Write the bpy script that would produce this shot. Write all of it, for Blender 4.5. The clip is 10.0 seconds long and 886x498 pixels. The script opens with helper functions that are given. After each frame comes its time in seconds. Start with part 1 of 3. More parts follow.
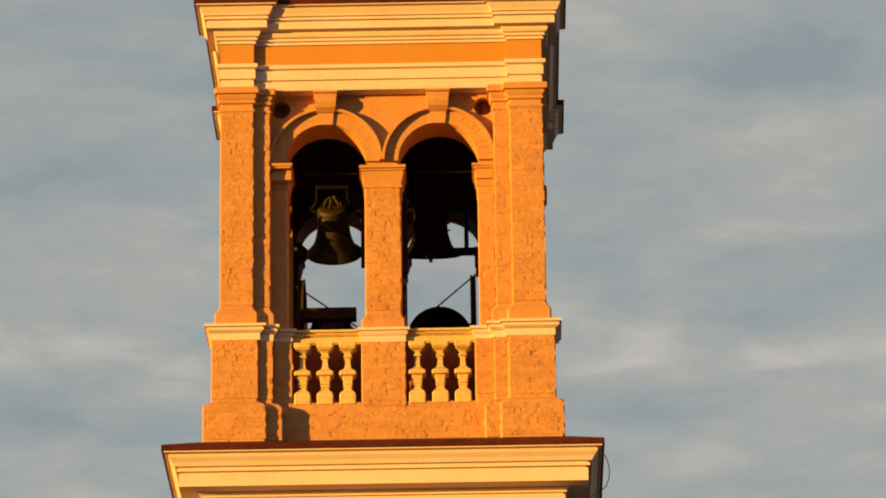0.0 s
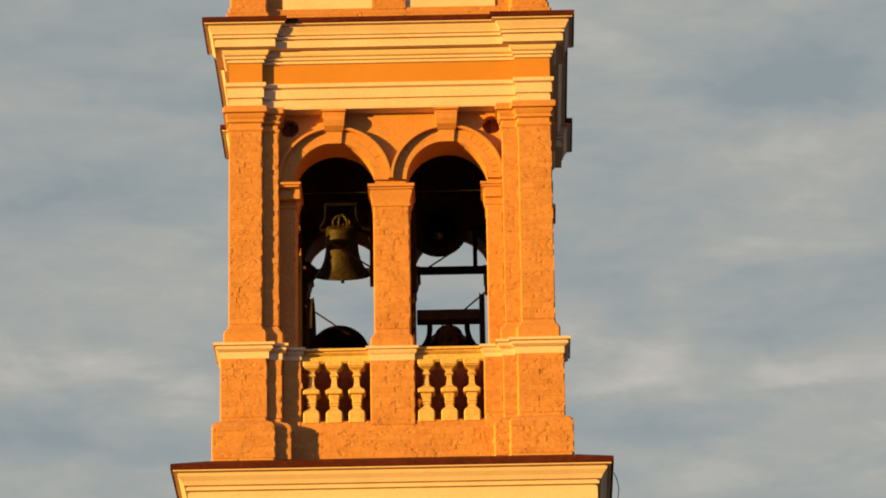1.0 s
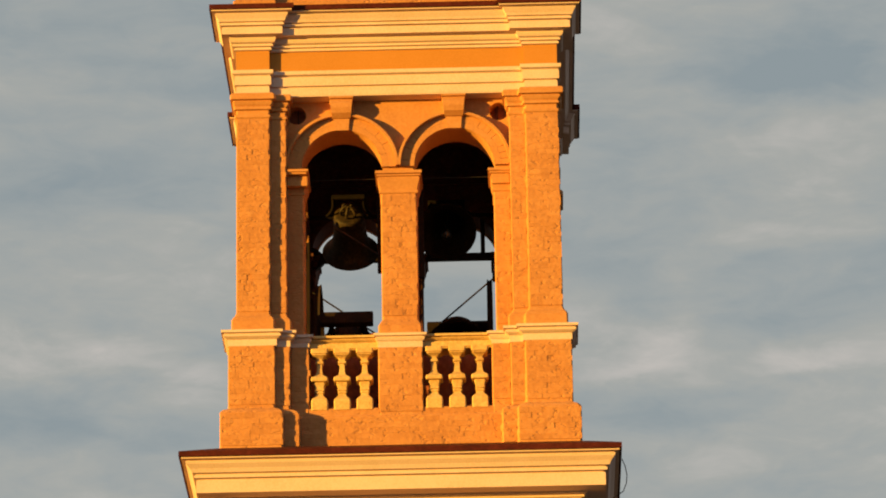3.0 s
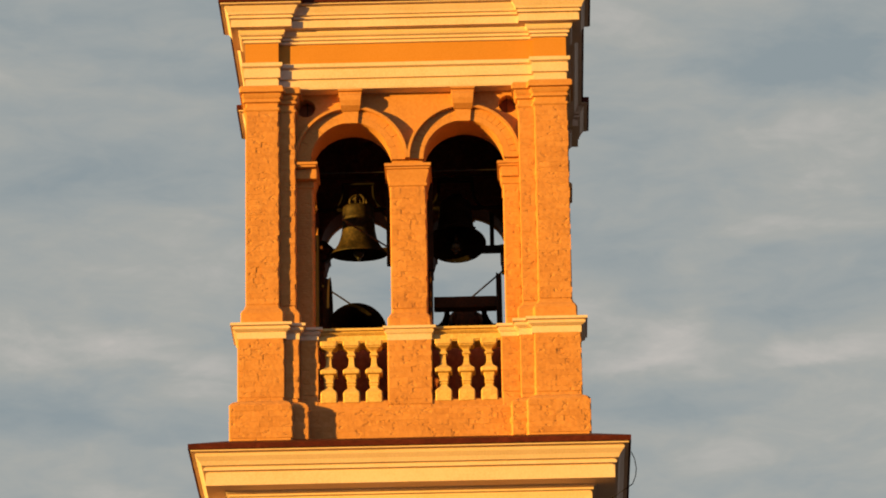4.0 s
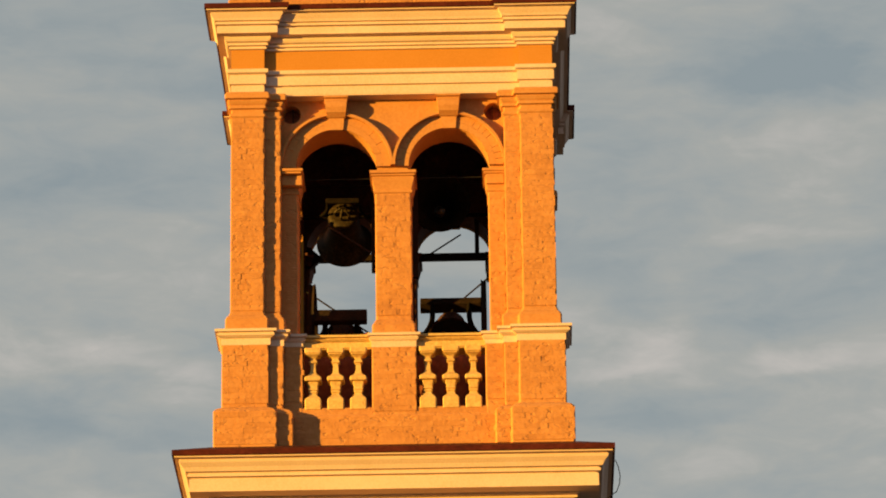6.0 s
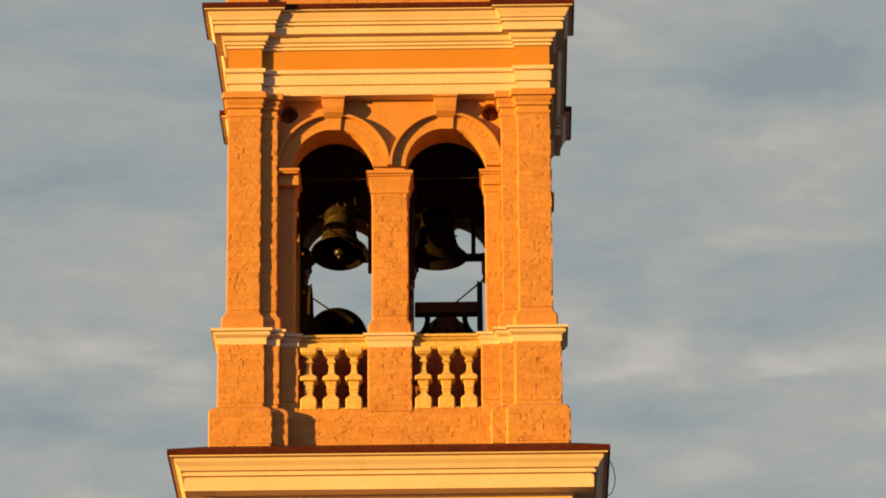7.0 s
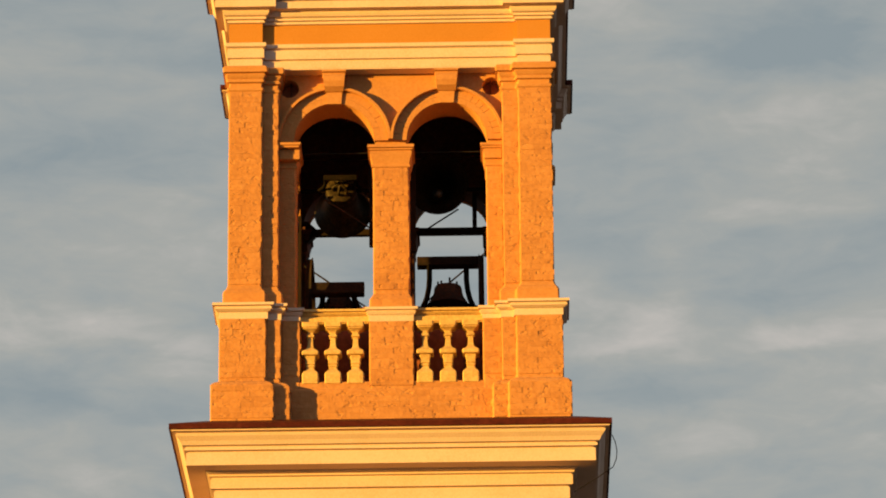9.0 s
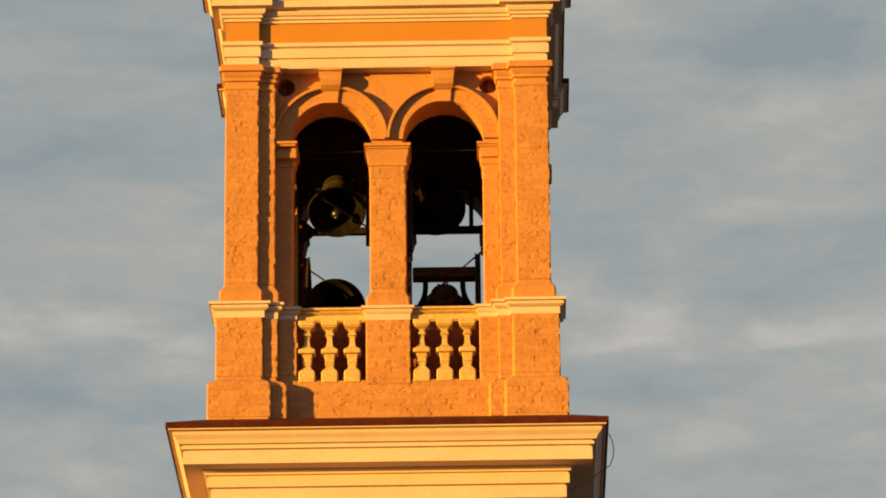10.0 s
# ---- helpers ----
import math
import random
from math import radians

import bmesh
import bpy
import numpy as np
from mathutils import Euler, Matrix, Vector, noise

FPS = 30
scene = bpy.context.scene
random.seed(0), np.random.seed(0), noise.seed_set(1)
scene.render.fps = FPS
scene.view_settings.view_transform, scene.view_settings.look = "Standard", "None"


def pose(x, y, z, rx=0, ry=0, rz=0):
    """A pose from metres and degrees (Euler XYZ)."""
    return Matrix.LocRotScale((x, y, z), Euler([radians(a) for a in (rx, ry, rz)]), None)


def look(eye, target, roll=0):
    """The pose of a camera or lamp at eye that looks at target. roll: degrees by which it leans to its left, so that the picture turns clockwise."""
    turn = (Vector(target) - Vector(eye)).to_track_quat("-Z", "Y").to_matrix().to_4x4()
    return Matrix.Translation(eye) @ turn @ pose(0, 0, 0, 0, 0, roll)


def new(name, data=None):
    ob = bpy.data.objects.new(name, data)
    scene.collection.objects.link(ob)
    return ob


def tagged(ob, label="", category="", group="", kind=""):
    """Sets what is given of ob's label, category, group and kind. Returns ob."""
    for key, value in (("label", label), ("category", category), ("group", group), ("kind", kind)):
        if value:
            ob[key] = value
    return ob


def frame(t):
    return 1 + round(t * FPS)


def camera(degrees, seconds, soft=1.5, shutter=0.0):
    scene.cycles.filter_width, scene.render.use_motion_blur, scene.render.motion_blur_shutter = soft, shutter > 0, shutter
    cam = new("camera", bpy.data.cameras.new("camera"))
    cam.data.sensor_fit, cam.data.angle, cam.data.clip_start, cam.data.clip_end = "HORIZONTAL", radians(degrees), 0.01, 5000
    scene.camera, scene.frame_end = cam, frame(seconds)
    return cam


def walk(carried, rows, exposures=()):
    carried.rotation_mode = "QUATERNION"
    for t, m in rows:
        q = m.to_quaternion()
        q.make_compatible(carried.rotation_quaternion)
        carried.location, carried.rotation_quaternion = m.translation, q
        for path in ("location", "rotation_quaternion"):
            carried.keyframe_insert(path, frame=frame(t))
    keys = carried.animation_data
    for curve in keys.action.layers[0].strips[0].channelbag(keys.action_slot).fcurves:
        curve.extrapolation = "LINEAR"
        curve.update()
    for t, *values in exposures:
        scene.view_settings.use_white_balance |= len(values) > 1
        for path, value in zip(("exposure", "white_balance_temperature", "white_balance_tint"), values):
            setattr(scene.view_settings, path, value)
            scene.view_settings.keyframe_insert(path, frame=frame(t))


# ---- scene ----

EYE = Vector((1.4893, -57.6628, 1.6))
cam = camera(10.616, 10.0, soft=1.9)

# seconds, turn to the left, tilt up, lean (radians); the eye stands still, the hand sways
SWAY = [
    (0.0, 0.01230, 0.35381, -0.01297),
    (0.5, 0.01327, 0.35473, -0.01361),
    (1.0, 0.01420, 0.35770, -0.01440),
    (1.5, 0.01603, 0.36040, -0.01488),
    (2.0, 0.01630, 0.35761, -0.01552),
    (2.5, 0.01586, 0.35507, -0.01636),
    (2.7, 0.01573, 0.35496, -0.01616),
    (3.8, 0.01763, 0.35429, -0.01616),
    (4.0, 0.01803, 0.35345, -0.01597),
    (4.5, 0.01696, 0.35162, -0.01591),
    (5.0, 0.01645, 0.35403, -0.01549),
    (5.5, 0.01554, 0.35499, -0.01442),
    (5.7, 0.01528, 0.35497, -0.01375),
    (6.8, 0.01356, 0.35479, -0.00738),
    (7.0, 0.01383, 0.35504, -0.00674),
    (7.5, 0.01268, 0.35774, -0.00741),
    (8.0, 0.01281, 0.35498, -0.00827),
    (8.5, 0.01415, 0.35133, -0.00836),
    (9.0, 0.01416, 0.34956, -0.00917),
    (9.5, 0.01417, 0.34957, -0.00974),
    (10.0, 0.01341, 0.34926, -0.00994),
]


def aim(yaw, pitch, lean):
    way = Vector((-math.sin(yaw) * math.cos(pitch), math.cos(yaw) * math.cos(pitch), math.sin(pitch)))
    return look(EYE, EYE + way, math.degrees(lean))


walk(cam, [(t, aim(a, b, c)) for t, a, b, c in SWAY])

# ---- light: a low warm sun from behind and left, under a thin veil of cloud ----
SUN_AZ, SUN_EL = radians(62), radians(3.2)
SUN_FROM = Vector((-math.sin(SUN_AZ) * math.cos(SUN_EL), -math.cos(SUN_AZ) * math.cos(SUN_EL), math.sin(SUN_EL)))
scene.view_settings.exposure = 1.28

sun_data = bpy.data.lights.new("sun", "SUN")
sun_data.energy, sun_data.angle, sun_data.color = 5.0, radians(0.55), (1.0, 0.56, 0.075)
sun = new("sun", sun_data)
sun.matrix_world = look(SUN_FROM * 100, (0, 0, 0))


class Nodes:
    """Short writing for node trees."""

    def __init__(self, tree):
        self.tree = tree
        tree.nodes.clear()

    def add(self, kind, **values):
        node = self.tree.nodes.new(kind)
        for key, value in values.items():
            if key == "operation":
                node.operation = value
            elif key == "blend":
                node.blend_type = value
            elif key == "data":
                node.data_type = value
            else:
                node.inputs[key.replace("_", " ")].default_value = value
        return node

    def link(self, a, b):
        self.tree.links.new(a, b)

    def math(self, op, a, b=0.0):
        node = self.tree.nodes.new("ShaderNodeMath")
        node.operation = op
        for i, v in enumerate((a, b)):
            if isinstance(v, (int, float)):
                node.inputs[i].default_value = v
            else:
                self.link(v, node.inputs[i])
        return node.outputs[0]

    def mix(self, factor, a, b, blend="MIX"):
        node = self.tree.nodes.new("ShaderNodeMix")
        node.data_type, node.blend_type = "RGBA", blend
        for i, v in ((0, factor), (6, a), (7, b)):
            if isinstance(v, (int, float)):
                node.inputs[i].default_value = v
            elif isinstance(v, tuple):
                node.inputs[i].default_value = (*v, 1)
            else:
                self.link(v, node.inputs[i])
        return node.outputs[2]

    def ramp(self, value, stops):
        node = self.tree.nodes.new("ShaderNodeValToRGB")
        while len(node.color_ramp.elements) < len(stops):
            node.color_ramp.elements.new(0.5)
        for e, (at, c) in zip(node.color_ramp.elements, stops):
            e.position, e.color = at, (*((c, c, c) if isinstance(c, (int, float)) else c), 1)
        self.link(value, node.inputs[0])
        return node.outputs[0]

    def noise(self, vector, scale, detail=4.0, rough=0.55, warp=0.0):
        node = self.add("ShaderNodeTexNoise", Scale=scale, Detail=detail, Roughness=rough, Distortion=warp)
        self.link(vector, node.inputs["Vector"])
        return node.outputs[0]


def make_world():
    world = bpy.data.worlds.new("sky")
    scene.world = world
    world.use_nodes = True
    n = Nodes(world.node_tree)
    sky = n.tree.nodes.new("ShaderNodeTexSky")
    sky.sky_type, sky.sun_disc = "NISHITA", False
    sky.sun_elevation, sky.sun_rotation = SUN_EL, radians(180) + SUN_AZ
    coord = n.tree.nodes.new("ShaderNodeTexCoord")
    split = n.add("ShaderNodeSeparateXYZ")
    n.link(coord.outputs["Generated"], split.inputs[0])
    stretch = n.add("ShaderNodeMapping")
    stretch.inputs["Scale"].default_value = (1.0, 1.0, 2.8)
    stretch.inputs["Location"].default_value = (0.31, 0.12, 0.05)
    stretch.inputs["Rotation"].default_value = (0, radians(-4), 0)
    n.link(coord.outputs["Generated"], stretch.inputs["Vector"])
    big = n.noise(stretch.outputs[0], 15, 5, 0.52, 0.5)
    fine = n.noise(stretch.outputs[0], 55, 5, 0.6, 0.5)
    veil = n.math("ADD", n.math("MULTIPLY", big, 0.70), n.math("MULTIPLY", fine, 0.30))
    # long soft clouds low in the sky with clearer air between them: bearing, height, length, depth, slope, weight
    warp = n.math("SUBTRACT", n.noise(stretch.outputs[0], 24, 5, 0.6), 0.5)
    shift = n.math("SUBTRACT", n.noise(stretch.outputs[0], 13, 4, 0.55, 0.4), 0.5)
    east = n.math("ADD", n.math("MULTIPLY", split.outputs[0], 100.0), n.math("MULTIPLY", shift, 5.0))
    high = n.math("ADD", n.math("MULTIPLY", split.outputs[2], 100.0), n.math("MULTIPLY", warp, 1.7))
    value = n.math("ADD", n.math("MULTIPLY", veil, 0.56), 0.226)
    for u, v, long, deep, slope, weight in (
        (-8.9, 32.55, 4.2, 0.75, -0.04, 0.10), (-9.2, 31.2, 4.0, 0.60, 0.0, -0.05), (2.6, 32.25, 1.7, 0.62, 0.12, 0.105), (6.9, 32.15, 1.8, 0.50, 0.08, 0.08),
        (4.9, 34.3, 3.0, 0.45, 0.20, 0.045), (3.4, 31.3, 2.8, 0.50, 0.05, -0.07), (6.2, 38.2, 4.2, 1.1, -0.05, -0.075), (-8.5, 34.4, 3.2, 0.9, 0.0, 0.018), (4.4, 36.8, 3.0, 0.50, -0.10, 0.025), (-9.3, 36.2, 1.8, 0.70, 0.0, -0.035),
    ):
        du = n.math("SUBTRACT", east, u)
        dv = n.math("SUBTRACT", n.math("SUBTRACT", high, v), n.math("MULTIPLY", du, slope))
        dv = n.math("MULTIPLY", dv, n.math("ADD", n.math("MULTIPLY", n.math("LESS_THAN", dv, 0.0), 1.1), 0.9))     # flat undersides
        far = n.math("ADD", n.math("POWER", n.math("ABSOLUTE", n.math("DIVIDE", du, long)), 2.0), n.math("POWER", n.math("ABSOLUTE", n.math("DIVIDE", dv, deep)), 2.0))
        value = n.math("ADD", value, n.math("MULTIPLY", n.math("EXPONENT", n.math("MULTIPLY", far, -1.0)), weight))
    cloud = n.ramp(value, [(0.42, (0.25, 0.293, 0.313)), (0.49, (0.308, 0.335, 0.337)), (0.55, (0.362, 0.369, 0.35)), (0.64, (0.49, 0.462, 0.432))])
    back = n.add("ShaderNodeBackground", Strength=0.05)
    n.link(sky.outputs[0], back.inputs[0])
    dusk = n.ramp(split.outputs[2], [(0.42, 1.0), (0.62, 0.72), (0.95, 0.5)])
    over = n.add("ShaderNodeBackground", Strength=0.475)
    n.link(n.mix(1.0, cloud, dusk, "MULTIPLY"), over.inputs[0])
    blend = n.add("ShaderNodeMixShader", Fac=0.9)
    n.link(back.outputs[0], blend.inputs[1])
    n.link(over.outputs[0], blend.inputs[2])
    out = n.add("ShaderNodeOutputWorld")
    n.link(blend.outputs[0], out.inputs[0])


make_world()


# ---- materials ----
def material(name, colours, rough=0.85, metal=0.0, grain=40.0, stain=2.5, bump=0.3, depth=0.01, bricks=None, gloss=0.5):
    """colours: dark, middle and light; bricks: (length, height) of faint courses."""
    m = bpy.data.materials.new(name)
    m.use_nodes = True
    n = Nodes(m.node_tree)
    geo = n.tree.nodes.new("ShaderNodeNewGeometry")
    place = geo.outputs["Position"]
    if bricks:
        flat = n.add("ShaderNodeMapping")
        flat.inputs["Scale"].default_value = (1.0, 1.0, 1.9)
        n.link(place, flat.inputs["Vector"])
        lying = flat.outputs[0]
    small = n.noise(place, grain, 2.5, 0.5)
    large = n.noise(place, stain, 4, 0.6, 0.3)
    value = n.math("ADD", n.math("MULTIPLY", small, 0.5), n.math("MULTIPLY", large, 0.5))
    colour = n.ramp(value, [(0.36, colours[0]), (0.5, colours[1]), (0.64, colours[2])])
    relief = n.math("ADD", n.math("MULTIPLY", small, 0.7), n.math("MULTIPLY", n.noise(place, grain * 0.35, 2, 0.5), 0.9))
    if bricks:
        split = n.add("ShaderNodeSeparateXYZ")
        n.link(place, split.inputs[0])
        join = n.add("ShaderNodeCombineXYZ")
        n.link(n.math("ADD", split.outputs[0], split.outputs[1]), join.inputs[0])
        n.link(split.outputs[2], join.inputs[1])
        wall = n.add("ShaderNodeTexBrick", Scale=1.0, Mortar_Size=0.009, Mortar_Smooth=0.9, Bias=0.0, Brick_Width=bricks[0], Row_Height=bricks[1])
        wall.inputs["Color1"].default_value = (1, 1, 1, 1)
        wall.inputs["Color2"].default_value = (0.93, 0.93, 0.93, 1)
        wall.inputs["Mortar"].default_value = (0.9, 0.9, 0.9, 1)
        n.link(join.outputs[0], wall.inputs["Vector"])
        patchy = n.ramp(n.noise(place, 3.1, 3, 0.6), [(0.46, 0.0), (0.68, 0.55)])
        colour = n.mix(patchy, colour, n.mix(1.0, colour, wall.outputs[0], "MULTIPLY"))
        relief = n.math("SUBTRACT", relief, n.math("MULTIPLY", n.math("MULTIPLY", wall.outputs["Fac"], patchy), 0.4))
        pits = n.ramp(n.noise(lying, 10.5, 2, 0.5, 0.3), [(0.59, 0.0), (0.72, 1.0)])
        relief = n.math("SUBTRACT", relief, n.math("MULTIPLY", pits, 2.2))
        relief = n.math("ADD", relief, n.math("MULTIPLY", n.noise(lying, 4.5, 2, 0.5), 1.0))
        one = n.tree.nodes.new("ShaderNodeObjectInfo")
        tone = n.ramp(one.outputs["Random"], [(0.0, (0.93, 0.91, 0.88)), (0.5, (1.0, 1.0, 1.0)), (1.0, (1.06, 1.08, 1.12))])
        colour = n.mix(1.0, colour, tone, "MULTIPLY")
    lump = n.add("ShaderNodeBump", Strength=bump, Distance=depth)
    n.link(relief, lump.inputs["Height"])
    skin = n.add("ShaderNodeBsdfPrincipled", Metallic=metal)
    skin.inputs["Specular IOR Level"].default_value = gloss
    n.link(colour, skin.inputs["Base Color"])
    n.link(n.math("ADD", n.math("MULTIPLY", large, 0.25), rough - 0.12), skin.inputs["Roughness"])
    n.link(lump.outputs[0], skin.inputs["Normal"])
    out = n.add("ShaderNodeOutputMaterial")
    n.link(skin.outputs[0], out.inputs[0])
    return m


BRICK = material("rough_brick", ((0.405, 0.166, 0.058), (0.455, 0.195, 0.068), (0.49, 0.222, 0.088)), 0.9, 0, 20, 1.7, 0.36, 0.020, (0.26, 0.072))
MOULDED = material("moulded_brick", ((0.42, 0.176, 0.060), (0.47, 0.206, 0.070), (0.505, 0.234, 0.090)), 0.9, 0, 26, 1.9, 0.16, 0.016)
PLASTER = material("orange_plaster", ((0.42, 0.172, 0.024), (0.455, 0.19, 0.031), (0.475, 0.205, 0.044)), 0.9, 0, 60, 1.4, 0.15, 0.006)
CREAM = material("cream_stucco", ((0.56, 0.405, 0.33), (0.63, 0.46, 0.41), (0.67, 0.50, 0.46)), 0.85, 0, 45, 1.6, 0.2, 0.006)
STONE = material("weathered_stone", ((0.41, 0.245, 0.09), (0.55, 0.348, 0.14), (0.63, 0.43, 0.20)), 0.85, 0, 35, 4.0, 0.35, 0.008)
RUST = material("rusty_drum", ((0.016, 0.005, 0.003), (0.038, 0.011, 0.005), (0.095, 0.027, 0.012)), 0.7, 0.0, 30, 6, 0.2, 0.004)
COPPER = material("copper_flashing", ((0.036, 0.0045, 0.003), (0.058, 0.007, 0.0045), (0.085, 0.013, 0.009)), 0.7, 0.0, 30, 3, 0.15, 0.004, gloss=0.15)
BRONZE = material("bell_bronze", ((0.014, 0.0095, 0.0048), (0.031, 0.020, 0.0095), (0.068, 0.043, 0.019)), 0.64, 0.4, 25, 4, 0.12, 0.004, gloss=0.3)
# the same bronze darkened and dulled, to hold bells in shade the sun reaches
SHADE_BRONZE = material("shade_bell_bronze", ((0.005, 0.0032, 0.002), (0.008, 0.005, 0.003), (0.013, 0.008, 0.0045)), 0.9, 0.0, 25, 4, 0.12, 0.004, gloss=0.03)
# a darker copy of the iron, coloured as if no sun reached the yokes
SHADE_IRON = material("shade_iron", ((0.005, 0.004, 0.0035), (0.009, 0.007, 0.006), (0.018, 0.012, 0.009)), 0.95, 0.0, 50, 5, 0.2, 0.003, gloss=0.03)
WORN_STEEL = material("worn_steel", ((0.008, 0.008, 0.008), (0.014, 0.014, 0.014), (0.022, 0.022, 0.022)), 0.34, 0.0, 50, 8, 0.15, 0.002)
# near-black bronze: the shade inside a bell's mouth is painted into it
INNER_SHADE = material("inner_shade_bronze", ((0.006, 0.0045, 0.003), (0.010, 0.0075, 0.0045), (0.018, 0.013, 0.008)), 0.98, 0.0, 25, 4, 0.12, 0.004, gloss=0.05)
IRON = material("dark_iron", ((0.014, 0.011, 0.010), (0.024, 0.018, 0.015), (0.05, 0.03, 0.022)), 0.65, 0.4, 50, 5, 0.2, 0.003, gloss=0.2)
OAK = material("dark_oak", ((0.009, 0.005, 0.0035), (0.016, 0.008, 0.0055), (0.030, 0.014, 0.009)), 0.8, 0, 40, 5, 0.3, 0.005, gloss=0.2)
# a darkened copy of the brick: the belfry's inner shade put into its colour
DEEP_SHADE_BRICK = material("deep_shade_brick", ((0.055, 0.017, 0.010), (0.09, 0.028, 0.015), (0.13, 0.045, 0.024)), 0.95, 0, 20, 2, 0.4, 0.01)
# brick toned down to maroon, with the shade of recesses in its colour
HALF_SHADE_BRICK = material("half_shade_brick", ((0.19, 0.050, 0.026), (0.27, 0.075, 0.038), (0.33, 0.105, 0.055)), 0.9, 0, 18, 2, 0.4, 0.01)
EARTH = material("ground_cover", ((0.05, 0.05, 0.035), (0.08, 0.08, 0.055), (0.12, 0.11, 0.08)), 0.95, 0, 2, 0.05, 0.4, 0.05)


# ---- building helpers ----
def part(name, bm, mat, parent=None, label="", smooth=False):
    mesh = bpy.data.meshes.new(name)
    bmesh.ops.recalc_face_normals(bm, faces=bm.faces)
    bm.to_mesh(mesh)
    bm.free()
    mesh.materials.append(mat)
    if smooth:
        mesh.polygons.foreach_set("use_smooth", [True] * len(mesh.polygons))
    ob = new(name, mesh)
    ob.parent = parent
    if label:
        tagged(ob, label)
    return ob


def box(bm, x0, x1, y0, y1, z0, z1, bevel=0.0):
    made = bmesh.ops.create_cube(bm, size=1)["verts"]
    for v in made:
        v.co = Vector(((x0 + x1) / 2 + v.co.x * (x1 - x0), (y0 + y1) / 2 + v.co.y * (y1 - y0), (z0 + z1) / 2 + v.co.z * (z1 - z0)))
    if bevel:
        edges = {e for v in made for e in v.link_edges}
        bmesh.ops.bevel(bm, geom=list(edges), offset=bevel, segments=2, affect="EDGES", profile=0.6)
    return bm


def rod(bm, a, b, r, sides=8):
    a, b = Vector(a), Vector(b)
    turn = (b - a).to_track_quat("Z", "Y").to_matrix().to_4x4()
    m = Matrix.Translation((a + b) / 2) @ turn
    bmesh.ops.create_cone(bm, cap_ends=True, segments=sides, radius1=r, radius2=r, depth=(b - a).length, matrix=m)
    return bm


def lathe(bm, profile, sides=32, centre=(0, 0, 0), shut=True):
    rings = []
    for r, z in profile:
        rings.append([bm.verts.new((centre[0] + r * math.cos(2 * math.pi * i / sides), centre[1] + r * math.sin(2 * math.pi * i / sides), centre[2] + z)) for i in range(sides)])
    for a, b in zip(rings, rings[1:]):
        for i in range(sides):
            j = (i + 1) % sides
            bm.faces.new((a[i], a[j], b[j], b[i]))
    for ring in (rings[0], rings[-1]):
        if shut and (ring[0].co - ring[sides // 2].co).length > 1e-4:
            bm.faces.new(ring)
    return bm


def tube(bm, points, r, sides=8):
    """One bent bar of even thickness along the points."""
    points = [Vector(p) for p in points]
    rings = []
    for i, p in enumerate(points):
        d = (points[min(i + 1, len(points) - 1)] - points[max(i - 1, 0)]).normalized()
        u = d.orthogonal().normalized() if i == 0 else (u - d * u.dot(d)).normalized()
        w = d.cross(u)
        rings.append([bm.verts.new(p + (u * math.cos(a) + w * math.sin(a)) * r) for a in (2 * math.pi * k / sides for k in range(sides))])
    for a, b in zip(rings, rings[1:]):
        for k in range(sides):
            bm.faces.new((a[k], a[(k + 1) % sides], b[(k + 1) % sides], b[k]))
    bm.faces.new(rings[0]), bm.faces.new(rings[-1])
    return bm


def offset_plan(plan, o):
    """The plan (anticlockwise) pushed outwards by o, with mitred corners."""
    out = []
    k = len(plan)
    for i in range(k):
        a, b, c = Vector(plan[i - 1]), Vector(plan[i]), Vector(plan[(i + 1) % k])
        d1, d2 = (b - a).normalized(), (c - b).normalized()
        n1, n2 = Vector((d1.y, -d1.x)), Vector((d2.y, -d2.x))
        out.append(b + (n1 + n2) * o / (1 + n1.dot(n2)))
    return out


COURSE = 0.072      # height of a course of brick


def sweep(bm, plan, profile, ragged=0.0, shut=True):
    """A moulding: the profile (offset, height) from bottom to top, led round the plan. ragged: worn corners."""
    rings = []
    wear = {}
    for o, z in profile:
        ring = []
        line = offset_plan(plan, o)
        for i, p in enumerate(line):
            if ragged:
                a, b = line[i - 1], line[(i + 1) % len(line)]
                row = (i, int(z / COURSE + 0.01))
                if row not in wear:
                    wear[row] = random.uniform(0.011, 0.017) + 3.0 * ragged * random.random() ** 2
                near = [p + (q - p) * min(wear[row] / (q - p).length, 0.4) for q in (a, b)]
                blunt = p.lerp((near[0] + near[1]) / 2, 0.8)
                ring += [bm.verts.new((q.x, q.y, z)) for q in (near[0], blunt, near[1])]
            else:
                ring.append(bm.verts.new((p.x, p.y, z)))
        rings.append(ring)
    k = len(rings[0])
    for a, b in zip(rings, rings[1:]):
        for i in range(k):
            j = (i + 1) % k
            bm.faces.new((a[i], a[j], b[j], b[i]))
    if shut:
        bm.faces.new(rings[0])
        bm.faces.new(rings[-1])
    return bm


def prism(bm, outline, y0, y1):
    """An outline in x and z, as a solid from y0 to y1."""
    front = [bm.verts.new((x, y0, z)) for x, z in outline]
    back = [bm.verts.new((x, y1, z)) for x, z in outline]
    k = len(outline)
    for i in range(k):
        j = (i + 1) % k
        bm.faces.new((front[i], front[j], back[j], back[i]))
    caps = [bm.faces.new(front), bm.faces.new(back)]
    bmesh.ops.triangulate(bm, faces=caps, ngon_method="EAR_CLIP")
    return bm


def arc(cx, cz, r, a0, a1, steps):
    return [(cx + r * math.cos(radians(a0 + (a1 - a0) * i / steps)), cz + r * math.sin(radians(a0 + (a1 - a0) * i / steps))) for i in range(steps + 1)]


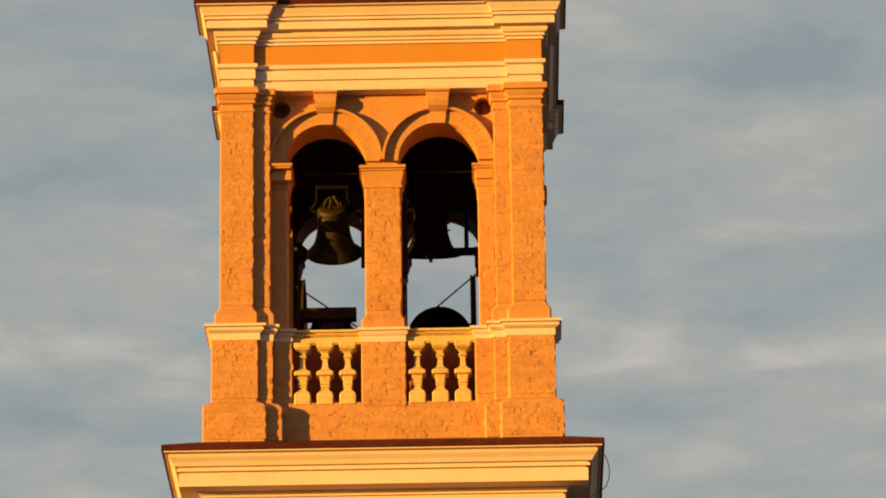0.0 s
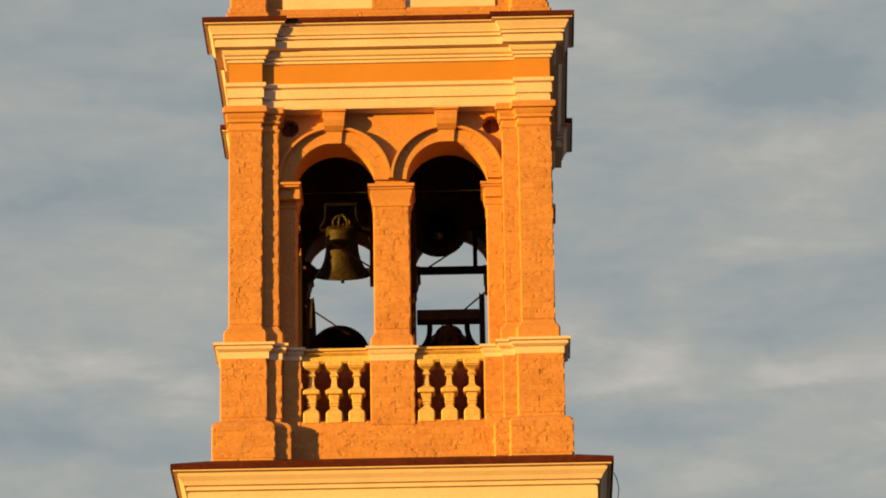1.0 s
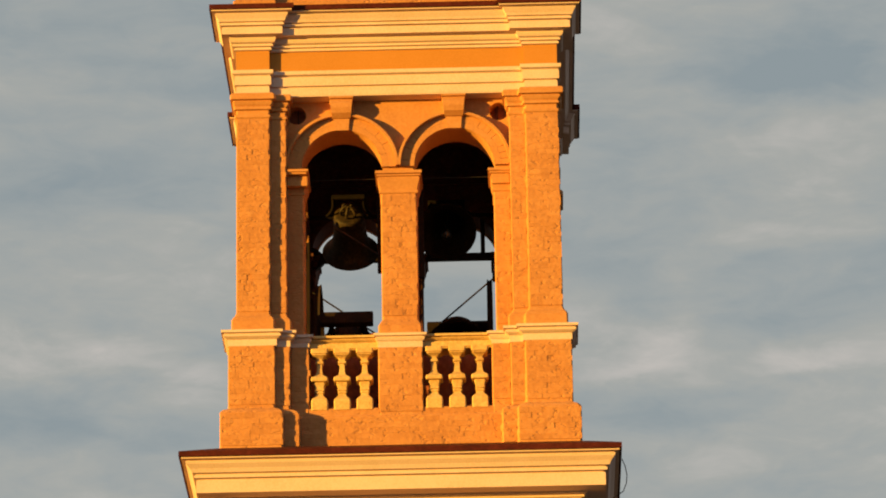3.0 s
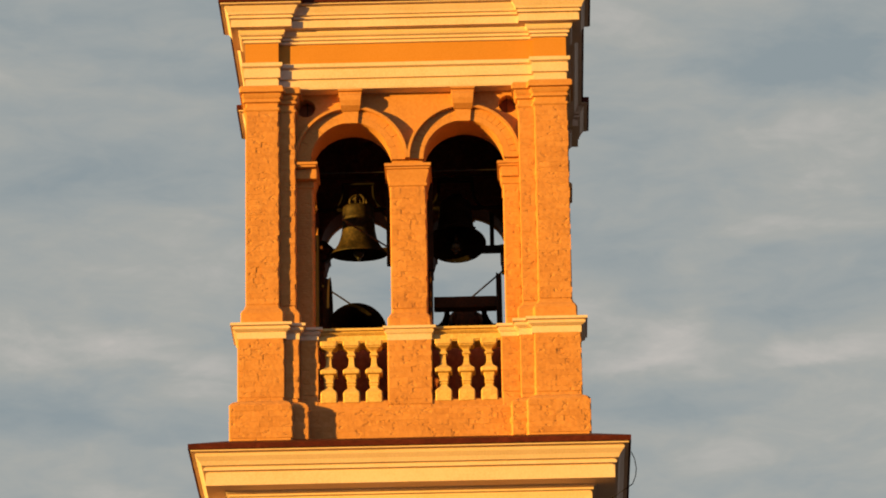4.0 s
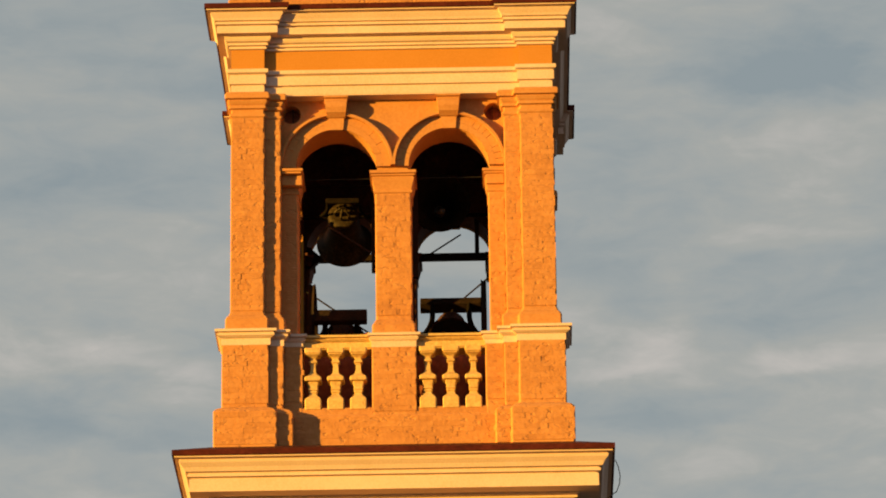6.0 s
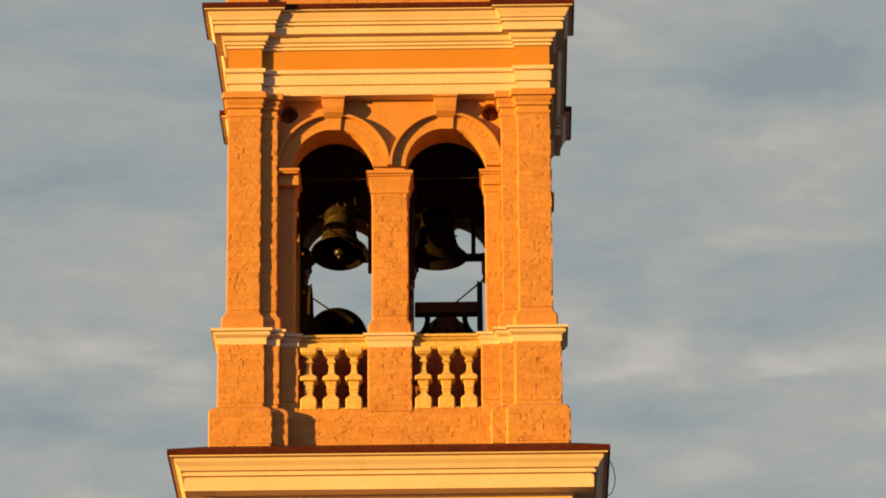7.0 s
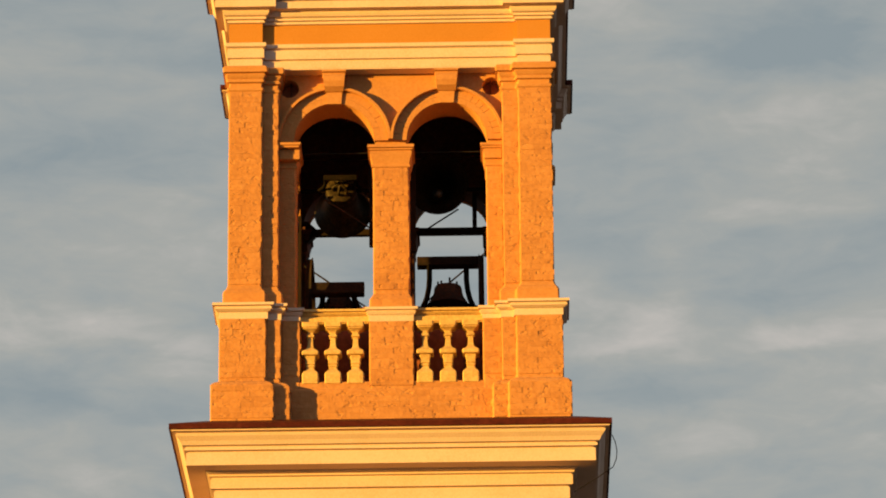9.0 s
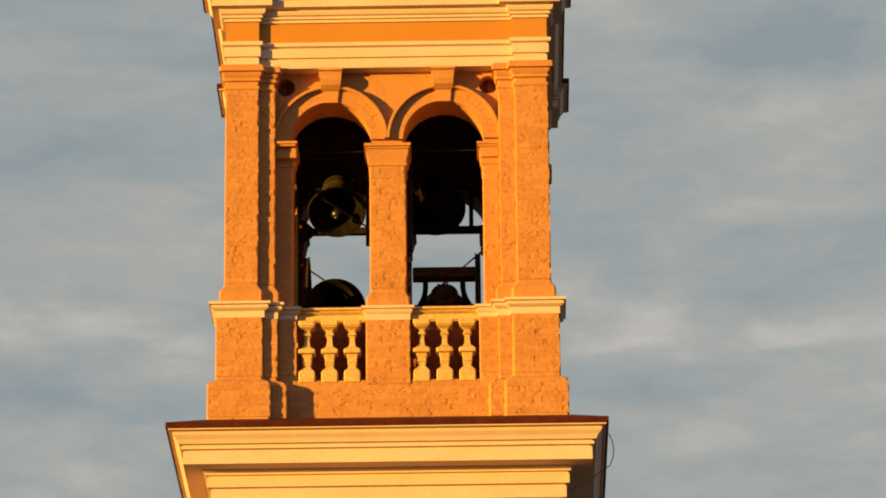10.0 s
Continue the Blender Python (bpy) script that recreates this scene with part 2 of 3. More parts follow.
# ---- the place: ground ----
def make_ground():
    bm = bmesh.new()
    bmesh.ops.create_grid(bm, x_segments=8, y_segments=8, size=4000)
    tagged(part("ground", bm, EARTH), "flat ground round the foot of the tower", "ground", kind="structure")


make_ground()

# ---- the bell tower: its axis stands at the origin of its own plan; the front is at -2.1 ----
AXIS = Vector((0, 2.1, 0))
A, B1, B2, S1 = 2.1, 1.665, 1.452, 0.08
WALL, THICK = 0.28, 0.50          # the recessed wall behind the corner piers
HALF, OPEN = 0.735, 0.50          # middle and half width of each arched opening
SPRING, ARCH = 24.16, 0.54       # impost height, arch radius
RISE = 24.225                     # centre of the arches
TOP = 25.188

tower = new("bell_tower")
tower.location = AXIS
tagged(tower, "tall orange brick bell tower with cream moulded cornices", "tower")


def corner_plan(a=A, b1=B1, b2=B2, s=S1):
    return [(-a, -a), (-b1, -a), (-b1, -a + s), (-b2, -a + s), (-b2, -b2), (-a + s, -b2), (-a + s, -b1), (-a, -b1)]


def ring_plan(a, b, s, b2=None, s2=0.0):
    side = [(-a, -a), (-b, -a), (-b, -a + s)]
    if b2:
        side += [(-b2, -a + s), (-b2, -a + s2), (b2, -a + s2), (b2, -a + s)]
    side += [(b, -a + s), (b, -a)]
    out = []
    for q in range(4):
        c, s_ = (1, 0, -1, 0)[q], (0, 1, 0, -1)[q]
        out += [(x * c - y * s_, x * s_ + y * c) for x, y in side]
    return out


SQUARE = [(-A, -A), (A, -A), (A, A), (-A, A)]


def courses(z0, z1, step=0.072, joint=0.0012):
    rows, z = [], z0
    while z < z1 - 0.02:
        top = min(z + step, z1)
        rows += [(0, z), (0, top - 0.012), (-joint, top - 0.009), (-joint, top - 0.001)]
        z = top
    return rows + [(0, z1)]


def turned(ob, quarter):
    """The same part on another side of the tower."""
    twin = ob.copy()
    scene.collection.objects.link(twin)
    twin.rotation_euler = (0, 0, radians(90) * quarter)
    return twin


def around(ob, quarters=(1, 2, 3)):
    return [turned(ob, q) for q in quarters]


def shade_twins(twins, which=(1,)):
    """Gives the chosen twins the dark brick that has the inner shade in its colour."""
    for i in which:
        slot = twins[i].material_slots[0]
        slot.link, slot.material = "OBJECT", DEEP_SHADE_BRICK


def make_shaft():
    sheet = sweep(bmesh.new(), SQUARE, [(0.10, 0.0), (0.10, 0.9), (0.02, 1.0), (0.02, 18.95)])
    part("lower_shaft", sheet, BRICK, tower)
    low = [(0.10, 18.95), (0.10, 19.20), (0.145, 19.205), (0.145, 19.355), (0.13, 19.36), (0.13, 19.375), (0.185, 19.38), (0.185, 19.51), (0.165, 19.515), (0.165, 19.53),
           (0.205, 19.535), (0.205, 19.56), (0.19, 19.565), (0.235, 19.58), (0.245, 19.60), (0.475, 19.60), (0.475, 19.765), (0.45, 19.77), (0.45, 19.785), (0.50, 19.79), (0.50, 19.825),
           (0.48, 19.83), (0.48, 19.845), (0.525, 19.85), (0.55, 19.90), (0.595, 19.95), (0.605, 19.98), (0.59, 19.985), (0.59, 19.995), (0.655, 20.0), (0.655, 20.03)]
    part("cornice", sweep(bmesh.new(), SQUARE, low), CREAM, tower, "broad cream moulded cornice below the belfry")
    part("flashing", sweep(bmesh.new(), SQUARE, [(0.64, 20.02), (0.685, 20.02), (0.685, 20.09), (0.24, 20.26), (0.1, 20.27)]), COPPER, tower, "dark copper sheet over the cornice")
    up = [(0.0, TOP), (0.0, 25.291), (-0.012, 25.297), (-0.012, 25.307), (0.022, 25.313), (0.022, 25.433), (0.008, 25.438), (0.008, 25.449), (0.05, 25.465), (0.05, 25.515), (0.0, 25.520)]
    plan = ring_plan(A, B1, S1)
    part("architrave", sweep(bmesh.new(), plan, up, 0, False), CREAM, tower, "cream banded architrave")
    part("frieze", sweep(bmesh.new(), plan, [(0.0, 25.52), (0.0, 25.80)], 0, False), PLASTER, tower, "plain orange frieze")
    crown = [(0.0, 25.80), (0.028, 25.805), (0.028, 25.83), (0.015, 25.835), (0.015, 25.845), (0.05, 25.85), (0.05, 25.872), (0.036, 25.876), (0.036, 25.886), (0.07, 25.90), (0.085, 25.93), (0.09, 25.965), (0.18, 25.97),
             (0.18, 26.068), (0.158, 26.072), (0.158, 26.084), (0.20, 26.088), (0.20, 26.116), (0.182, 26.12), (0.182, 26.132), (0.212, 26.136), (0.225, 26.17), (0.25, 26.21), (0.262, 26.234), (0.248, 26.238), (0.248, 26.246), (0.31, 26.25), (0.31, 26.275)]
    part("cornice", sweep(bmesh.new(), plan, crown), CREAM, tower, "cream moulded cornice above the belfry")
    part("flashing", sweep(bmesh.new(), plan, [(0.30, 26.268), (0.335, 26.268), (0.335, 26.335), (0.0, 26.44)]), COPPER, tower, "dark copper sheet over the cornice")
    around(part("soffit", box(bmesh.new(), -1.664, 1.664, -A + S1 + 0.004, -1.33, 25.172, 25.195), CREAM, tower))
    around(part("lantern_wall", box(bmesh.new(), -1.32, 1.62, -1.62, -1.32, 25.195, 25.80), DEEP_SHADE_BRICK, tower))
    # the storey above
    a2 = 2.09
    bm = sweep(bmesh.new(), ring_plan(a2 + 0.02, 1.60, 0.1), [(0.03, 26.40), (0.03, 26.50), (0.0, 26.53), (0.0, 26.60)], 0.006)
    part("attic_plinth", bm, BRICK, tower)
    for q in range(4):
        bm = sweep(bmesh.new(), corner_plan(a2, 1.60, 1.38, 0.125), courses(26.58, 28.0), 0.008)
        ob = part("attic_pier", bm, BRICK, tower)
        ob.rotation_euler = (0, 0, radians(90) * q)
    bm = box(bmesh.new(), -0.22, 0.22, -2.02, -1.6, 26.58, 28.0)
    around(part("attic_pilaster", bm, BRICK, tower))
    bm = box(bmesh.new(), -1.40, 1.40, -1.985, -1.6, 26.60, 28.0)
    around(part("attic_panel", bm, CREAM, tower, "smooth cream panel"))
    bm = box(bmesh.new(), -1.6, 1.6, -1.6, 1.6, 27.9, 28.0)
    part("attic_roof", bm, COPPER, tower)


RINGS = []


def make_belfry():
    plinth = ring_plan(A + 0.20, 1.49, 0.085, 1.29, 0.27)
    part("plinth", sweep(bmesh.new(), plinth, [(0, 20.20)] + courses(20.27, 20.75) + [(-0.012, 20.77), (-0.04, 20.80), (-0.09, 20.83)], 0.010), BRICK, tower)
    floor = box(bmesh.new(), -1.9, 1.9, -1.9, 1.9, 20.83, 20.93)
    part("belfry_floor", floor, HALF_SHADE_BRICK, tower)
    part("belfry_ceiling", box(bmesh.new(), -1.6, 1.6, -1.6, 1.6, 25.72, 25.79), DEEP_SHADE_BRICK, tower)
    for q in range(4):
        for name, plan, prof, rag, mat in (
            ("pedestal", corner_plan(A + 0.10, 1.60, 1.41, 0.065), courses(20.83, 21.68), 0.008, BRICK),
            ("pedestal_cap", corner_plan(A + 0.10, 1.58, 1.41, 0.065), [(0.005, 21.67), (0.005, 21.76), (0.025, 21.77), (0.055, 21.79), (0.06, 21.815), (0.045, 21.82), (0.045, 21.83), (0.085, 21.835), (0.085, 21.87), (0.0, 21.885)], 0.0, CREAM),
            ("corner_pier_base", corner_plan(), [(0.06, 21.88), (0.06, 22.045), (0.05, 22.06), (0.046, 22.075), (0.018, 22.11), (0.0, 22.16)], 0.002, MOULDED),
            ("corner_pier", corner_plan(), courses(22.14, 24.87), 0.006, BRICK),
            ("capital", corner_plan(), [(0.0, 24.833), (0.022, 24.858), (0.022, 24.888), (0.0, 24.898), (0.0, 24.958), (0.03, 24.968), (0.03, 25.003), (0.018, 25.013), (0.035, 25.033), (0.05, 25.063), (0.04, 25.073), (0.04, 25.085), (0.078, 25.093), (0.078, 25.153), (0.06, 25.185)], 0.004, MOULDED),
        ):
            ob = part(name, sweep(bmesh.new(), plan, prof, rag), mat, tower)
            ob.rotation_euler = (0, 0, radians(90) * q)
    y0, y1 = -A + WALL, -A + WALL + THICK
    # the wall over the openings, with a round hole at each end
    ox, oz, orad = 1.325, 24.985, 0.125
    xs = {-B2 - 0.02, B2 + 0.02, -0.0}
    for c in (-HALF, HALF):
        xs |= {c + ARCH * math.cos(math.pi * i / 36) for i in range(37)}
    for c in (-ox, ox):
        xs |= {c + orad * math.cos(math.pi * i / 14) for i in range(15)}
    xs = sorted(xs)

    def under(x):
        d = abs(abs(x) - HALF)
        return RISE + math.sqrt(max(0.0, ARCH ** 2 - d ** 2)) if d <= ARCH + 1e-6 else SPRING

    def gap(x):
        return math.sqrt(max(0.0, orad ** 2 - (abs(x) - ox) ** 2))

    bm = bmesh.new()
    for xa, xb in zip(xs, xs[1:]):
        if xb - xa < 1e-5:
            continue
        mid = (xa + xb) / 2
        span = abs(abs(mid) - HALF) < ARCH
        za, zb = (under(xa), under(xb)) if span else (SPRING, SPRING)
        rows = [(za, zb, TOP, TOP)]
        if abs(abs(mid) - ox) < orad:
            rows = [(za, zb, oz - gap(xa), oz - gap(xb)), (oz + gap(xa), oz + gap(xb), TOP, TOP)]
        for a0, b0, a1, b1 in rows:
            f = [bm.verts.new(p) for p in ((xa, y0, a0), (xb, y0, b0), (xb, y0, b1), (xa, y0, a1))]
            k = [bm.verts.new(p) for p in ((xa, y1, a0), (xb, y1, b0), (xb, y1, b1), (xa, y1, a1))]
            bm.faces.new(f), bm.faces.new(k[::-1])
            bm.faces.new((f[0], k[0], k[1], f[1])), bm.faces.new((f[3], f[2], k[2], k[3]))
    bmesh.ops.remove_doubles(bm, verts=bm.verts, dist=1e-5)
    shade_twins(around(part("spandrel_wall", bm, MOULDED, tower)))
    # dark sheets added on the inner wall faces to paint the shade in
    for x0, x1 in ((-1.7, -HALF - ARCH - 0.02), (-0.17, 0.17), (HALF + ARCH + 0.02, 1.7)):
        around(part("lining", box(bmesh.new(), x0, x1, y1 + 0.003, y1 + 0.02, 20.93, 25.18), DEEP_SHADE_BRICK, tower))
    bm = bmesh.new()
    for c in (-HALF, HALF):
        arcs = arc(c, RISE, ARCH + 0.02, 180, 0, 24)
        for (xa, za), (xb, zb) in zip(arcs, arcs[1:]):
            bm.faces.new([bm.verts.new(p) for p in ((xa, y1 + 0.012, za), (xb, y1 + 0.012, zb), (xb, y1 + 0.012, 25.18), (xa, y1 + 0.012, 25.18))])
    around(part("lining", bm, DEEP_SHADE_BRICK, tower))
    # the shade inside each round hole is in the colour of its back
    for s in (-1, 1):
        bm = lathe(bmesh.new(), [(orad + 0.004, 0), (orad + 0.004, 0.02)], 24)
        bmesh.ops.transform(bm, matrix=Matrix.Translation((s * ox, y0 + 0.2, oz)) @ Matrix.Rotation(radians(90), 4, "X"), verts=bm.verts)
        around(part("oculus_back", bm, HALF_SHADE_BRICK, tower))
    # jambs and the middle pier
    for x0, x1 in ((-B2 - 0.02, -HALF - OPEN), (HALF + OPEN, B2 + 0.02)):
        plan = [(x0, y0), (x1, y0), (x1, y1), (x0, y1)]
        shade_twins(around(part("jamb", sweep(bmesh.new(), plan, courses(21.86, 24.14), 0.006), BRICK, tower)))
    plan = [(-0.235, y0 - 0.0), (0.235, y0 - 0.0), (0.235, y1), (-0.235, y1)]
    shade_twins(around(part("middle_pier", sweep(bmesh.new(), plan, courses(22.05, 24.0), 0.007), BRICK, tower)))
    around(part("middle_pier_base", sweep(bmesh.new(), plan, [(0.05, 21.87), (0.05, 22.03), (0.038, 22.05), (0.0, 22.12)], 0.004), BRICK, tower))
    # imposts
    prof = [(0.0, 23.86), (0.014, 23.87), (0.014, 23.90), (0.0, 23.905), (0.012, 23.97), (0.03, 24.03), (0.04, 24.075), (0.028, 24.08), (0.028, 24.09), (0.05, 24.095), (0.05, 24.115), (0.04, 24.12), (0.068, 24.125), (0.068, SPRING + 0.005)]
    shade_twins(around(part("impost", sweep(bmesh.new(), plan, prof), MOULDED, tower)), (1, 2))
    for s in (-1, 1):
        x0, x1 = sorted((s * (HALF + OPEN), s * (B2 - 0.0)))
        shade_twins(around(part("impost", sweep(bmesh.new(), [(x0, y0), (x1, y0), (x1, y1), (x0, y1)], prof), MOULDED, tower)), (1, 2))
    for s in (-1, 1):
        bm = bmesh.new()
        x0, x1 = sorted((s * 1.168, s * 1.449))
        deep = 0.19 if s < 0 else 0.085
        box(bm, x0, x1, y0 - deep, y0 + 0.02, 24.128, SPRING + 0.004, 0.005)
        x0, x1 = sorted((s * 1.19, s * 1.449))
        box(bm, x0, x1, y0 - deep + 0.02, y0 + 0.02, 24.10, 24.127, 0.004)
        x0, x1 = sorted((s * (1.18 if s < 0 else 1.215), s * 1.449))
        box(bm, x0, x1, y0 - deep + (0.09 if s < 0 else 0.04), y0 + 0.02, 23.96, 24.099, 0.012)
        shade_twins(around(part("jamb_cap", bm, MOULDED, tower)), (1, 2))
    # archivolts and keystones
    for s in (-1, 1):
        cx, cz = s * HALF, RISE
        outline = arc(cx, cz, ARCH + 0.165, 180, 0, 28) + arc(cx, cz, ARCH - 0.012, 0, 180, 28)
        ring = part("archivolt", prism(bmesh.new(), outline, y0 - 0.035, y0 + 0.03), MOULDED, tower)
        around(ring)
        RINGS.append((ring, cx, cz, y0 - 0.035))
        outline = arc(cx, cz, ARCH + 0.20, 180, 0, 28) + arc(cx, cz, ARCH + 0.165, 0, 180, 28)
        around(part("archivolt_fillet", prism(bmesh.new(), outline, y0 - 0.115, y0 + 0.03), MOULDED, tower))
        bm = bmesh.new()
        z0, z1 = cz + ARCH - 0.03, TOP
        rows = [(0.075, 0.092, z0), (0.08, 0.105, z0 + 0.16), (0.10, 0.12, z0 + 0.165), (0.165, 0.13, z0 + 0.215), (0.19, 0.137, z0 + 0.28), (0.185, 0.142, z0 + 0.35), (0.155, 0.147, TOP - 0.06), (0.155, 0.15, TOP - 0.045), (0.19, 0.158, TOP - 0.04), (0.19, 0.158, TOP)]
        loops = []
        for dep, half, z in rows:
            loops.append([bm.verts.new((cx + x, y, z)) for x, y in ((-half, y0 - dep), (half, y0 - dep), (half, y0 + 0.02), (-half, y0 + 0.02))])
        for a, b in zip(loops, loops[1:]):
            for i in range(4):
                bm.faces.new((a[i], a[(i + 1) % 4], b[(i + 1) % 4], b[i]))
        bm.faces.new(loops[0]), bm.faces.new(loops[-1])
        around(part("keystone", bm, MOULDED, tower))


CAP = [(0.003, 21.675), (0.003, 21.755), (0.02, 21.77), (0.035, 21.80), (0.02, 21.805), (0.02, 21.818), (0.055, 21.822), (0.055, 21.857), (0, 21.87)]


def make_balustrade():
    y0 = -A + 0.13
    for s in (-1, 1):
        x0, x1 = sorted((s * 0.27, s * 1.42))
        plan = [(x0, y0), (x1, y0), (x1, y0 + 0.34), (x0, y0 + 0.34)]
        around(part("rail", sweep(bmesh.new(), plan, [(-0.03, 21.676), (-0.02, 21.69), (-0.005, 21.695), (-0.005, 21.765), (-0.018, 21.77), (0.01, 21.785), (0.03, 21.80), (0.012, 21.805), (0.012, 21.818), (0.05, 21.822), (0.05, 21.852), (0, 21.865)]), STONE, tower, "weathered stone handrail"))
        xs0, xs1 = sorted((s * 1.17, s * 1.42))
        plan = [(xs0, y0 - 0.05), (xs1, y0 - 0.05), (xs1, y0 + 0.4), (xs0, y0 + 0.4)]
        around(part("pedestal_side", sweep(bmesh.new(), plan, courses(20.60, 21.71), 0.006), BRICK, tower))
        around(part("pedestal_cap", sweep(bmesh.new(), plan, [(o, max(z, 21.70)) for o, z in CAP]), CREAM, tower))
    plan = [(-0.285, y0 - 0.05), (0.285, y0 - 0.05), (0.285, y0 + 0.4), (-0.285, y0 + 0.4)]
    around(part("pedestal_middle", sweep(bmesh.new(), plan, courses(20.60, 21.69), 0.007), BRICK, tower))
    around(part("pedestal_cap", sweep(bmesh.new(), plan, CAP), CREAM, tower))
    for s in (-1, 1):
        x0, x1 = sorted((s * 0.27, s * 1.2))
        around(part("sill", box(bmesh.new(), x0, x1, y0 - 0.045, y0 + 0.40, 20.60, 20.868, 0.01), BRICK, tower))
    # half widths and heights; the balusters are square in plan
    prof = [(0.106, 0.0), (0.106, 0.130), (0.100, 0.148), (0.086, 0.168), (0.068, 0.185), (0.054, 0.205), (0.046, 0.222), (0.046, 0.238), (0.057, 0.242), (0.057, 0.258), (0.048, 0.262), (0.050, 0.272),
            (0.062, 0.278), (0.062, 0.294), (0.055, 0.298), (0.058, 0.325), (0.067, 0.355), (0.074, 0.372), (0.066, 0.376), (0.066, 0.386), (0.102, 0.390), (0.109, 0.400), (0.109, 0.432), (0.103, 0.446),
            (0.080, 0.464), (0.058, 0.482), (0.043, 0.506), (0.036, 0.54), (0.033, 0.60), (0.033, 0.640), (0.050, 0.645), (0.054, 0.660), (0.050, 0.674), (0.037, 0.678), (0.037, 0.705), (0.052, 0.722),
            (0.080, 0.738), (0.098, 0.746), (0.092, 0.756), (0.092, 0.762), (0.108, 0.766), (0.108, 0.83)]
    bm = bmesh.new()
    rings = []
    for w, z in prof:
        k = w * 0.88
        rings.append([bm.verts.new((x, y, z)) for x, y in ((-k, -w), (k, -w), (w, -k), (w, k), (k, w), (-k, w), (-w, k), (-w, -k))])
    for lower, upper in zip(rings, rings[1:]):
        for i in range(8):
            bm.faces.new((lower[i], lower[(i + 1) % 8], upper[(i + 1) % 8], upper[i]))
    bm.faces.new(rings[0]), bm.faces.new(rings[-1])
    first = part("baluster", bm, STONE, tower, "turned cream stone baluster")
    first.location = (-1.04, y0 + 0.05, 20.848)
    for q in range(4):
        for x in (-1.04, -0.75, -0.46, 0.43, 0.725, 1.015):
            ob = first if (q, x) == (0, -1.04) else first.copy()
            if ob is not first:
                scene.collection.objects.link(ob)
            c, s = (1, 0, -1, 0)[q], (0, 1, 0, -1)[q]
            y = y0 + 0.05
            ob.location = (x * c - y * s, x * s + y * c, 20.848)
            ob.rotation_euler = (0, 0, radians(90) * q)


make_shaft()
make_belfry()
make_balustrade()


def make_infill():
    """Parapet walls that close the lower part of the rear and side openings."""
    # the side walls are added, unseen, to keep low sun off the bells
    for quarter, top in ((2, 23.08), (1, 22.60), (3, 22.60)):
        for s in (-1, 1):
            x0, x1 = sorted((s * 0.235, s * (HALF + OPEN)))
            ob = part("infill_wall", box(bmesh.new(), x0, x1, -A + WALL + 0.1, -A + WALL + 0.4, 21.85, top), HALF_SHADE_BRICK, tower)
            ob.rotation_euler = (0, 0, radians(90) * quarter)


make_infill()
# its maroon colour holds the shade between the balusters
part("parapet", box(bmesh.new(), -1.29, 1.29, -1.25, -1.17, 20.93, 22.0, 0.01), HALF_SHADE_BRICK, tower, "low brick wall behind the balusters")
# dark box added over the far jamb, so that it looks unlit
part("shutter_frame", box(bmesh.new(), -1.83, -1.30, 1.155, 1.231, 22.60, 24.32, 0.006), OAK, tower, "dark panel added over a sunlit jamb")


def make_cable():
    bm = bmesh.new()
    pts = [(2.79, -2.3, 20.02), (2.83, -2.28, 19.93), (2.85, -2.26, 19.82), (2.84, -2.24, 19.72), (2.80, -2.22, 19.62), (2.62, -2.2, 19.5), (2.3, -2.2, 19.3)]
    tube(bm, pts, 0.006, 6)
    part("cable", bm, IRON, tower, "thin black cable")


make_cable()


# ---- the bells ----
def bell_profile(R, L, c, stout=1.0):
    """Outer and inner line of a bell whose lip is L below the pivot and whose head is c above it."""
    h = L + c
    outer = [(0.0, c), (0.36, c), (0.48, c - 0.012 * h), (0.53, c - 0.04 * h), (0.545, c - 0.10 * h), (0.55, c - 0.24 * h), (0.565, c - 0.25 * h), (0.565, c - 0.29 * h), (0.55, c - 0.30 * h),
             (0.565, c - 0.40 * h), (0.59, c - 0.55 * h), (0.645, c - 0.68 * h), (0.72, c - 0.79 * h), (0.80, c - 0.86 * h), (0.83, c - 0.875 * h), (0.86, c - 0.90 * h), (0.965, c - 0.965 * h), (1.0, -L + 0.012), (0.985, -L)]
    inner = [(0.94, -L + 0.004), (0.84, -L + 0.09 * h), (0.72, -L + 0.16 * h), (0.60, -L + 0.27 * h), (0.51, -L + 0.42 * h), (0.47, -L + 0.65 * h), (0.42, -L + 0.88 * h), (0.25, -L + 0.95 * h), (0.0, -L + 0.955 * h)]
    return [((1 - (1 - r) * stout if r else 0.0) * R, z) for r, z in outer] + [(r * R, z) for r, z in inner]


